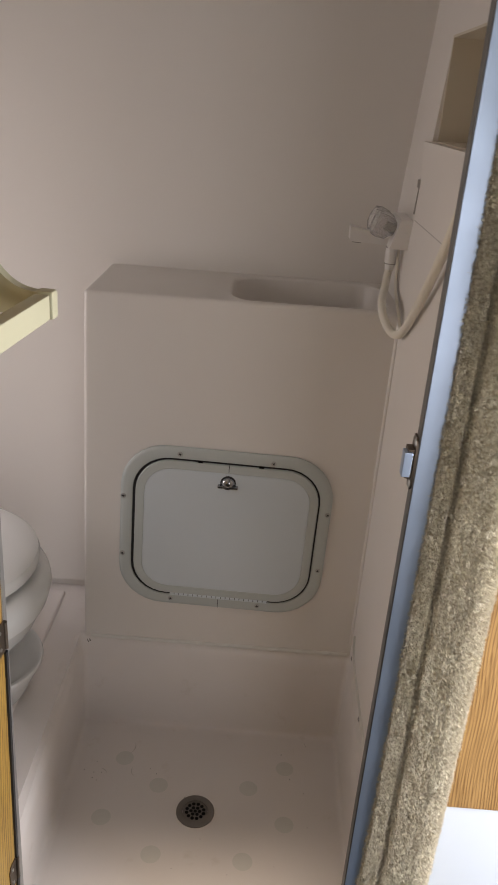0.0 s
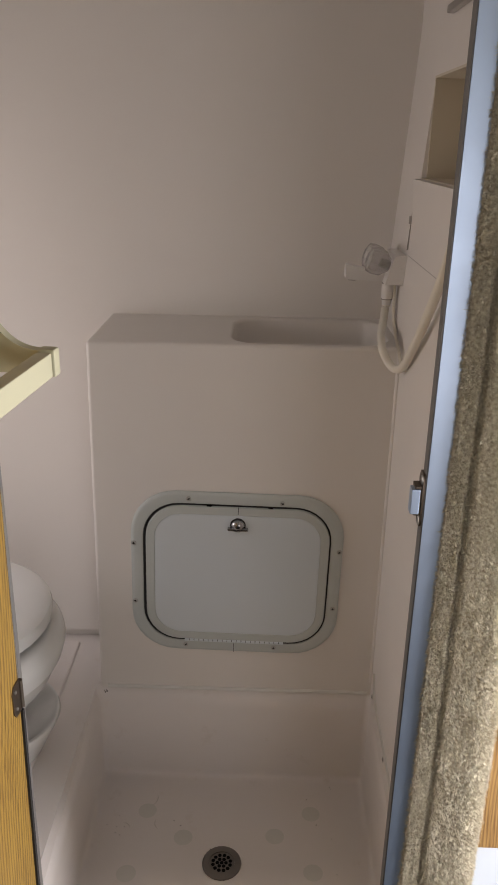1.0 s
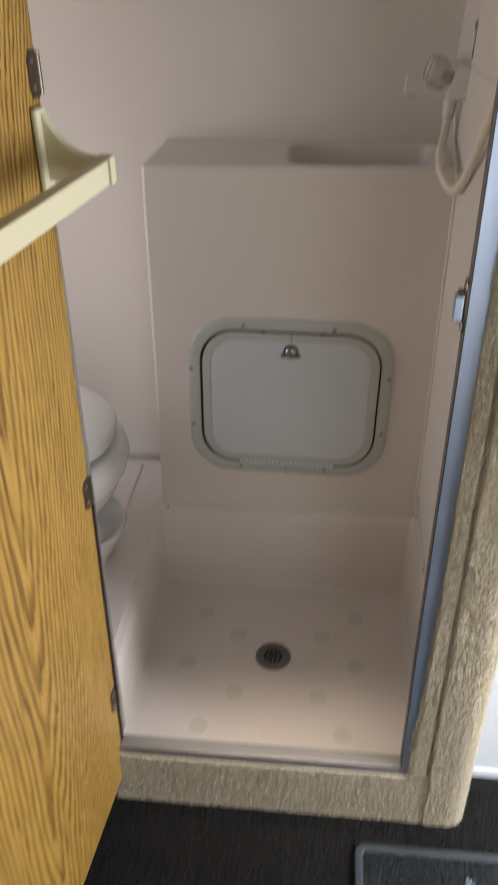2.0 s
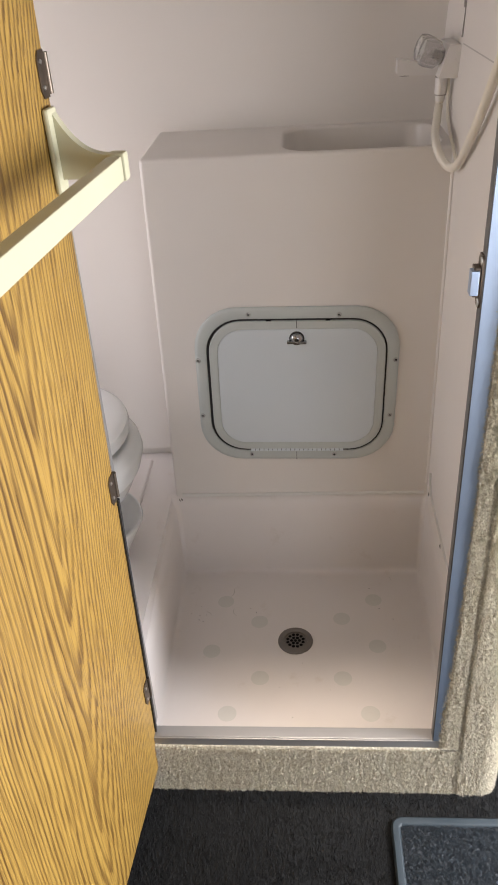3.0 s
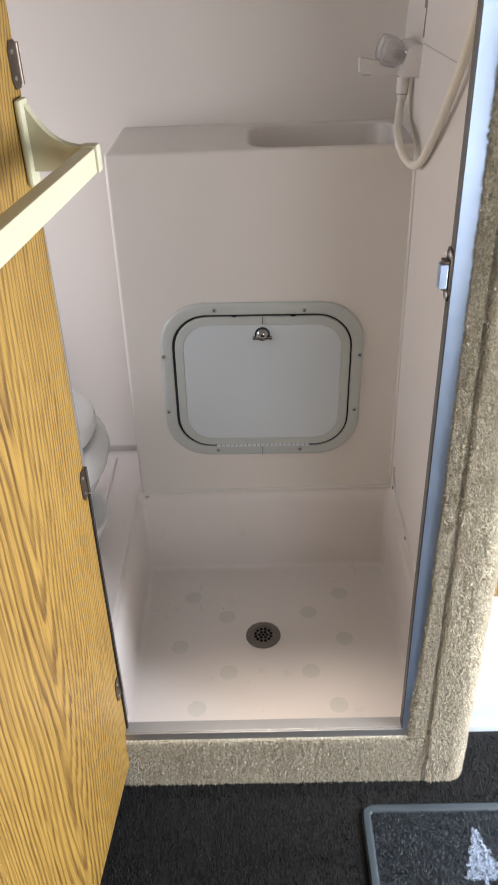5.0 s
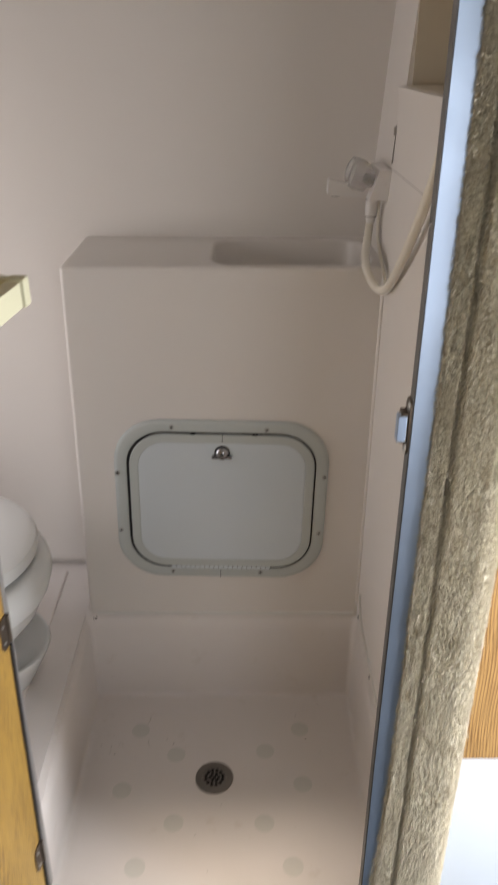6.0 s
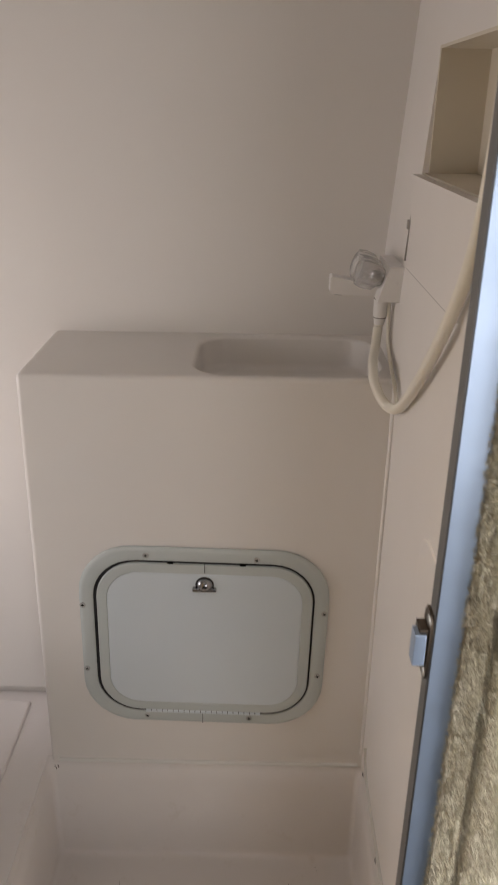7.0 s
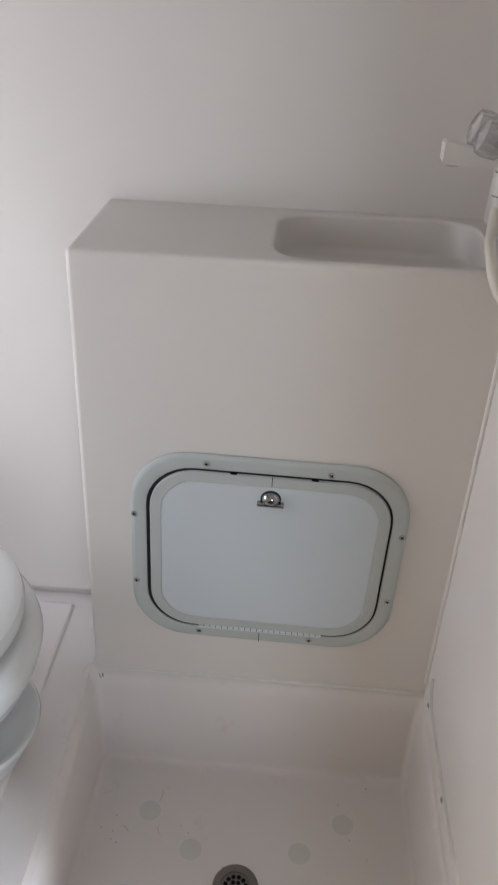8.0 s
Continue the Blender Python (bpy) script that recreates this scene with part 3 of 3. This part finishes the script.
part("bowl", loft([egg(0.030, 0.085, 0.12, 0.072, 0.01, 0.0), egg(0.085, 0.092, 0.13, 0.080, 0.01), egg(0.115, 0.118, 0.14, 0.106), egg(0.150, 0.162, 0.17, 0.150), egg(0.185, 0.190, 0.19, 0.178), egg(0.226, 0.208, 0.2, 0.196), egg(0.2285, 0.2125, 0.205, 0.2005), egg(0.255, 0.220, 0.21, 0.208), egg(0.272, 0.217, 0.21, 0.205), egg(0.285, 0.208, 0.206, 0.196), egg(0.293, 0.194, 0.2, 0.182)], True, True), PORCELAIN, toilet, sharp=40)
part("seat", loft([egg(0.292, 0.166, 0.2, 0.154), egg(0.3025, 0.166, 0.2, 0.154)], True, True), PORCELAIN, toilet)
part("lid", loft([egg(0.3025, 0.186, 0.21, 0.174), egg(0.305, 0.199, 0.21, 0.187), egg(0.318, 0.201, 0.21, 0.189), egg(0.328, 0.198, 0.207, 0.186), egg(0.335, 0.186, 0.2, 0.174), egg(0.3385, 0.15, 0.16, 0.138), egg(0.340, 0.05, 0.06, 0.05)], True, True), PORCELAIN, toilet)
part("flush_housing", box(-0.34, -0.2, -0.16, 0.16, 0.0, 0.36, 0.03, 4), PORCELAIN, toilet)

# ---- aluminium door frame ----
frame_1 = root("door_frame", pose(0, 0, 0), "white aluminium frame lining the bath doorway", "door frame", kind="structure")
# flat jamb strip with a leg behind it
def jamb_rows(pts):
    rows = []
    for z, out in ((0.13, -0.0015), (0.45, 0.0), (0.95, 0.0), (1.76, 0.0)):
        rows.append([Vector((x - out * k, y, z)) for x, y, k in pts])
    return loft(rows, True, True)


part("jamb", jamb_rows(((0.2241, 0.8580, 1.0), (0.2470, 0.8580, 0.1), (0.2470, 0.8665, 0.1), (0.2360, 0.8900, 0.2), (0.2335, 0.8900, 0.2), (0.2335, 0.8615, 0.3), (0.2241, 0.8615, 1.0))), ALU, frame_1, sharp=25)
part("jamb_edge", jamb_rows(((0.2226, 0.8590, 1.0), (0.2240, 0.8590, 1.0), (0.2240, 0.8760, 1.0), (0.2226, 0.8760, 1.0))), JAMBEDGE, frame_1, "dark grey inner edge of the jamb", sharp=25)
bm = box(-0.290, -0.2655, 0.9005, 0.904, 0.13, 1.76, 0.001)
box(-0.2685, -0.2655, 0.9041, 0.915, 0.13, 1.76, bm=bm)
for v in bm.verts:
    v.co.x += 0.0015 - 0.0085 * (1.76 - v.co.z) / 1.63
part("jamb", bm, ALUGREY, frame_1)
bm = box(-0.2684, 0.2289, 0.861, 0.884, 0.138, 0.1470, 0.0015)
box(-0.2684, 0.2470, 0.8575, 0.8609, 0.128, 0.1465, 0.0008, bm=bm)
part("threshold", bm, ALUGREY, frame_1, "scuffed grey aluminium threshold strip")
part("jamb_head", box(-0.2684, 0.2289, 0.858, 0.905, 1.752, 1.76), ALU, frame_1)
structure("wall_return", box(0.2475, 0.29, 0.868, 0.90, 0.0, 1.95), GELCOAT, "off-white return beside the doorway", "wall")

strike = root("strike_plate", pose(0.2226, 0.8655, 0.985), "bronze strike plate with a shiny steel keeper", "strike plate")
part("plate", loft([[Vector((x, y, z)) for y, z in ((-0.006, -0.024), (-0.001, -0.032), (0.012, -0.032), (0.017, -0.024), (0.017, 0.024), (0.012, 0.032), (-0.001, 0.032), (-0.006, 0.024))] for x in (0.0, -0.0024)], True, True), BRONZE, strike)
part("keeper_seat", box(-0.0100, -0.0024, -0.0035, 0.0135, -0.0180, 0.0180, 0.001), BRONZE, strike, "dark bronze keeper seat")
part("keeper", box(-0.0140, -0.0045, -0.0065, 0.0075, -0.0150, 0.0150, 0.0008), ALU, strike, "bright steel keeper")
for z in (0.025, -0.025):
    sc = shared("screw", SCREW, strike, pose(-0.0022, 0, z, 0, -90, 0))

# ---- hinged door ----
LEAN = 0.0367
door_1 = root("door_1", pose(-0.268, 0.864, 0.0, 0, 0, -94.95), "open oak-grain bath door with a towel bar", "door", kind="structure")
bm = box(0.0, 0.50, -0.024, 0.0, 0.066, 1.72, 0.0015)
for v in bm.verts:
    v.co.x -= LEAN * v.co.z
part("door_panel", bm, OAKDOOR, door_1, "yellow oak-grain door panel")
bm = box(-0.0024, -0.0002, -0.020, -0.0015, 0.70, 1.715)
box(-0.0060, -0.0002, -0.020, 0.0026, 0.07, 0.655, bm=bm)
for v in bm.verts:
    v.co.x -= LEAN * v.co.z
part("door_gasket", bm, RUBBER, door_1, "thin black rubber gasket on the hinge edge")
hinge_plate = [(0.0, -0.024), (0.016, -0.024), (0.022, -0.015), (0.022, 0.015), (0.016, 0.024), (0.0, 0.024)]
hinge_me = finish(loft([[Vector((x, y, z)) for x, z in hinge_plate] for y in (0.0, 0.0016)], True, True), "hinge_leaf")
hinge_me.materials.append(BRONZE)
barrel_me = finish(loft([circle(-0.0026, 0.0012, 0.0036, z, 12) for z in (-0.021, 0.021)], True, True), "hinge_barrel")
barrel_me.materials.append(BRONZE)
tiny = screw_mesh("hinge_screw", 0.0026, SCREWMAT)
for z in (0.262, 0.682, 1.226, 1.62):
    leaf = shared("hinge", hinge_me, door_1, pose(0.0008 - LEAN * z, 0, z))
    shared("hinge_barrel", barrel_me, leaf, pose(0, 0, 0))
    for dz in (-0.013, 0.013):
        shared("hinge_screw", tiny, leaf, pose(0.013, 0.0016, dz, -90, 0, 0))

# towel bar, in the door's own frame: u along the door, y out of its face
bar_at = door_1.matrix_basis @ pose(0.008 - LEAN * 1.148, 0, 1.148)
towel = root("towel_bar", bar_at, "almond plastic towel bar on the oak bath door", "towel bar")


def bracket(u0):
    bm = box(u0, u0 + 0.027, 0.0005, 0.008, -0.046, 0.046, 0.003)
    rows = []
    for k in range(15):
        t = k / 14
        y = 0.006 + 0.070 * t
        top = -0.005 + 0.049 * (1 - t) ** 3.0
        rows.append([Vector((u, y, z)) for u, z in ((u0 + 0.003, -0.031), (u0 + 0.016, -0.031), (u0 + 0.016, top), (u0 + 0.003, top))])
    loft(rows, True, True, bm)
    box(u0 + 0.001, u0 + 0.018, 0.064, 0.084, -0.034, -0.003, 0.003, 2, bm)
    return bm


part("bracket", bracket(-0.004), ALMOND, towel)
part("bracket", bracket(0.425), ALMOND, towel)
part("bar", box(0.018, 0.428, 0.0655, 0.0825, -0.032, -0.005, 0.002), ALMOND, towel)

# ---- cabinet beside the carpeted post ----
cabinet = root("cabinet", pose(0.352, 0.96, 0.0), "oak cabinet over a white lower panel", "cabinet")
part("oak_panel", box(0.0, 0.845, 0.0, 0.028, 0.362, 1.7, 0.0015), OAKCAB, cabinet, "oak-grain cabinet face")
part("lower_panel", box(0.0, 0.845, 0.004, 0.028, 0.02, 0.360, 0.0015), PANELWHITE, cabinet, "bright white lower panel")
part("base_strip", box(0.0, 0.845, -0.003, 0.028, 0.0, 0.019, 0.002), PANELWHITE, cabinet)

# ---- carpet-covered post and sill ----
rng = np.random.default_rng(7)


def tufts(name, patches, material, parent, count, length, width, lie, label="", lean=(0, 0, 0)):
    """Yarn tufts as thin two-face blades over flat patches: origin, side a, side b, outward normal."""
    areas = np.array([np.linalg.norm(np.cross(a, b)) for o, a, b, n in patches])
    which = rng.choice(len(patches), count, p=areas / areas.sum())
    P = np.array([[o, a, b, n] for o, a, b, n in patches], float)[which]
    uv = rng.random((count, 2))
    base = P[:, 0] + P[:, 1] * uv[:, :1] + P[:, 2] * uv[:, 1:]
    nrm = P[:, 3]
    rnd = rng.normal(size=(count, 3))
    cell = np.floor(base / 0.0046)

    def scatter(k):
        return np.modf(np.abs(np.sin(cell @ np.array([12.9898, 78.233, 37.719]) + k) * 43758.5453))[0]

    clump = np.stack([scatter(1.3), scatter(2.7), scatter(4.1)], 1) - 0.5
    axis = nrm + lie * rnd * 0.55 + 0.8 * clump + np.array(lean) * rng.choice((-1, 1), count)[:, None]
    axis /= np.linalg.norm(axis, axis=1)[:, None]
    inward = np.einsum("ij,ij->i", axis, nrm)
    axis -= nrm * np.minimum(inward - 0.12, 0)[:, None]
    side = np.cross(axis, rng.normal(size=(count, 3)))
    side /= np.linalg.norm(side, axis=1)[:, None]
    L = length * (0.45 + 0.5 * rng.random(count) + 0.75 * scatter(5.9))[:, None]
    W = width * (0.7 + 0.6 * rng.random(count))[:, None]
    curl = 0.35 * L * rng.normal(size=(count, 3))
    mid = base + axis * L * 0.55
    tip = base + axis * L + curl * 0.4
    v = np.stack([base - side * W, base + side * W, mid + side * W * 0.9, mid - side * W * 0.9, tip], 1).reshape(-1, 3)
    k = np.arange(count)[:, None] * 5
    faces = np.concatenate([np.hstack([k, k + 1, k + 2, k + 3]).reshape(-1, 4)]).tolist() + np.hstack([k + 3, k + 2, k + 4]).tolist()
    me = bpy.data.meshes.new(name)
    me.from_pydata(v.tolist(), [], faces)
    me.materials.append(material)
    ob = new(name, me)
    ob.parent = parent
    tagged(ob, label, kind="stuff")
    return ob


trim = root("carpet_trim", pose(0, 0.006, 0), "shaggy beige carpet wrapping the doorway post and sill", "carpet trim", kind="structure")
PR, PCX, PCY = 0.030, 0.3170, 0.877
arc = [(PCX + PR * math.cos(radians(a)), PCY + PR * math.sin(radians(a))) for a in range(-90, 1, 15)]
post_line = [(0.271, 0.9549), (0.271, 0.860), (0.2725, 0.853), (0.276, 0.8485), (0.281, 0.847)] + arc + [(PCX + PR, 0.9549)]
part("post_backing", loft([[Vector((x, y, z)) for x, y in post_line] for z in (0.0, 1.95)], True, True), BEIGEPILE, trim)
strip_rows = []
for z, out in ((0.10, 0.0125), (0.18, 0.0118), (0.30, 0.0070), (0.52, 0.0015), (0.8, 0.0), (1.95, 0.0)):
    x = 0.2468 - out
    strip_rows.append([Vector((x, 0.8560, z)), Vector((x + 0.004, 0.8500, z)), Vector((0.2650, 0.8500, z)), Vector((0.2690, 0.8560, z)), Vector((0.2690, 0.90, z)), Vector((0.2475, 0.90, z)), Vector((0.2475, 0.8560, z))])
part("inner_strip", loft(strip_rows, True, True), BEIGEPILE, trim)
part("sill_backing", box(-0.2855, 0.2745, 0.850, 0.875, 0.0, 0.130, 0.006, 3), BEIGEPILE, trim)
ny, nx, nz = (0, -1, 0), (1, 0, 0), (0, 0, 1)
post_faces = [((0.2760, 0.847, 0.0), (0.0415, 0, 0), (0, 0, 1.72), ny), ((0.3470, 0.877, 0.0), (0, 0.07, 0), (0, 0, 1.72), nx), ((0.2690, 0.855, 0.13), (0.0080, -0.007, 0), (0, 0, 1.6), (-0.4, -0.9, 0))]
for (xa, ya), (xb, yb), a in zip(arc, arc[1:], range(-83, 8, 15)):
    post_faces.append(((xa, ya, 0.0), (xb - xa, yb - ya, 0), (0, 0, 1.72), (math.cos(radians(a)), math.sin(radians(a)), 0)))
tufts("post_pile", post_faces, BEIGEPILE, trim, 290000, 0.0046, 0.00030, 0.5)
tufts("strip_pile", [((0.2475, 0.8502, 0.13), (0.0200, 0, 0), (0, 0, 1.62), ny), ((0.2468, 0.855, 0.5), (0.003, -0.005, 0), (0, 0, 1.25), (-0.7, -0.7, 0)),
                     ((0.2350, 0.855, 0.13), (0.013, -0.005, 0), (0, 0, 0.10), (-0.3, -0.9, 0)), ((0.2355, 0.855, 0.21), (0.012, -0.005, 0), (0.0050, 0, 0.10), (-0.3, -0.9, 0)), ((0.2405, 0.855, 0.31), (0.007, -0.005, 0), (0.0058, 0, 0.21), (-0.4, -0.9, 0))], BEIGEPILE, trim, 84000, 0.0046, 0.00030, 0.5)
tufts("sill_pile", [((-0.285, 0.8505, 0.0), (0.564, 0, 0), (0, 0, 0.122), ny), ((-0.285, 0.852, 0.122), (0.53, 0, 0), (0, 0.006, 0.006), (0, -0.7, 0.7))], BEIGEPILE, trim, 140000, 0.0046, 0.00030, 0.5)

# pile of the floor carpet near the doorway
floor_ob = bpy.data.objects["floor"]
tufts("floor_pile", [((-0.45, 0.25, 0.0), (1.25, 0, 0), (0, 0.70, 0), nz)], CHARCOAL, floor_ob, 150000, 0.0055, 0.00045, 0.5, lean=(0, 1.7, 0))

# ---- door mat ----
mat_ob = root("door_mat", pose(0.151, 0.406, 0.0), "dark loop-pile door mat with a pale tree print", "door mat")
MW, MH = 0.60, 0.397
part("mat_border", loft([rrect(i, MW - i, i, MH - i, max(0.022 - i, 0.006), z, 6) for i, z in ((0.0, 0.001), (0.0, 0.007), (0.003, 0.0105), (0.012, 0.0105), (0.016, 0.008), (0.017, 0.005))]), MATEDGE, mat_ob, "raised blue-grey rubber border")
part("mat_base", box(0.004, MW - 0.004, 0.004, MH - 0.004, 0.0012, 0.0055), MATLOOP, mat_ob)


def loops_stuff(name, cells, material, parent, count, label=""):
    """Curly vinyl loops: short bent ribbons strewn over flat rectangles x, y, width, depth."""
    areas = np.array([w * d for x, y, w, d in cells])
    c = np.array(cells)[rng.choice(len(cells), count, p=areas / areas.sum())]
    p = np.stack([c[:, 0] + c[:, 2] * rng.random(count), c[:, 1] + c[:, 3] * rng.random(count), 0.0062 + 0.0034 * rng.random(count)], 1)
    r = (0.0010 + 0.0014 * rng.random(count))[:, None]
    a = rng.random(count) * 2 * math.pi
    e1 = np.stack([np.cos(a), np.sin(a), 0.35 * rng.normal(size=count)], 1)
    e2 = np.stack([-np.sin(a), np.cos(a), 0.7 * rng.normal(size=count)], 1)
    segs, arc = 5, (2.4 + 2.2 * rng.random(count))[:, None]
    rows = []
    for k in range(segs + 1):
        t = arc * k / segs
        q = p + r * (e1 * np.cos(t) + e2 * np.sin(t))
        off = (e1 * np.cos(t) + e2 * np.sin(t)) * 0.00030
        rows += [q - off, q + off]
    v = np.stack(rows, 1)
    v[:, :, 2] = np.maximum(v[:, :, 2], 0.0057)
    n = 2 * (segs + 1)
    base = np.arange(count)[:, None] * n
    faces = np.concatenate([np.hstack([base + 2 * k, base + 2 * k + 1, base + 2 * k + 3, base + 2 * k + 2]) for k in range(segs)])
    me = bpy.data.meshes.new(name)
    me.from_pydata(v.reshape(-1, 3).tolist(), [], faces.tolist())
    me.materials.append(material)
    ob = new(name, me)
    ob.parent = parent
    return tagged(ob, label, kind="stuff")


loops_stuff("loop_surface", [(0.017, 0.017, MW - 0.034, MH - 0.034)], MATLOOP, mat_ob, 80000)
tree = []
tx, ty = 0.192, 0.347
for k, (y0, y1, w0, w1) in enumerate(((0.0, -0.022, 0.002, 0.012), (-0.020, -0.044, 0.005, 0.021), (-0.040, -0.066, 0.008, 0.029), (-0.060, -0.088, 0.012, 0.037))):
    for j in range(5):
        t = (j + 0.5) / 5
        w = w0 + (w1 - w0) * t
        tree.append((tx - w, ty + y0 + (y1 - y0) * (j + 1) / 5, 2 * w, (y0 - y1) / 5))
tree.append((tx - 0.002, ty - 0.135, 0.0045, 0.05))
loops_stuff("tree_print", [(x, y, w, d) for x, y, w, d in tree], MATWHITE, mat_ob, 1700, "pale blue-white pine tree print").location.z = 0.0016

# ---- grime specks on the pan ----
bm = bmesh.new()
spots = [(random.uniform(-0.28, 0.26), random.uniform(0.97, 1.44), 0.0009) for k in range(15)] + [(-0.245 + random.gauss(0, 0.012), 1.305 + random.gauss(0, 0.016), 0.0008) for k in range(6)]
for x, y, r in spots:
    r *= random.uniform(0.5, 1.3)
    a0 = random.uniform(0, 6)
    loft([[Vector((x + r * s * (1 + 0.35 * math.sin(3 * a + a0)) * math.cos(a), y + r * s * math.sin(a), z)) for a in [k * math.pi / 4 for k in range(8)]] for s, z in ((1.0, 0.0002), (0.8, 0.0008))], False, True, bm)
for k in range(5):
    x, y = -0.298 + random.uniform(0, 0.014), 1.452 + random.uniform(-0.006, 0.006)
    loft([[Vector((x + r * math.cos(a), y + r * math.sin(a), z)) for a in [j * math.pi / 3 for j in range(6)]] for r, z in ((0.0010, 0.229), (0.0006, 0.2328))], False, True, bm)
tagged(part("grime", bm, painted("grime_brown", (0.07, 0.06, 0.05), 0.8, 0.2, 200, 60, 0.0), shower_pan), "dark grime specks", kind="stuff")

# faint curled stains on the pan floor
bm = bmesh.new()
for cx, cy, r, a0, a1 in ((-0.196, 1.384, 0.026, -0.9, 0.5), (-0.150, 1.318, 0.018, 2.6, 4.2), (-0.235, 1.300, 0.016, 0.2, 1.6)):
    steps = 10
    rows = []
    for k in range(steps + 1):
        a = a0 + (a1 - a0) * k / steps
        w = 0.0011 * math.sin(math.pi * (k + 0.3) / (steps + 0.6)) * random.uniform(0.5, 1.2)
        rows.append([Vector((cx + (r + s) * math.cos(a), cy + (r + s) * math.sin(a), 0.0006)) for s in (-w, w)])
    loft(rows, ring=False, bm=bm)
tagged(part("stain", bm, painted("stain_grey", (0.56, 0.53, 0.50), 0.6, 0.15, 200, 60, 0.0), shower_pan), "faint grey curled stains", kind="stuff")
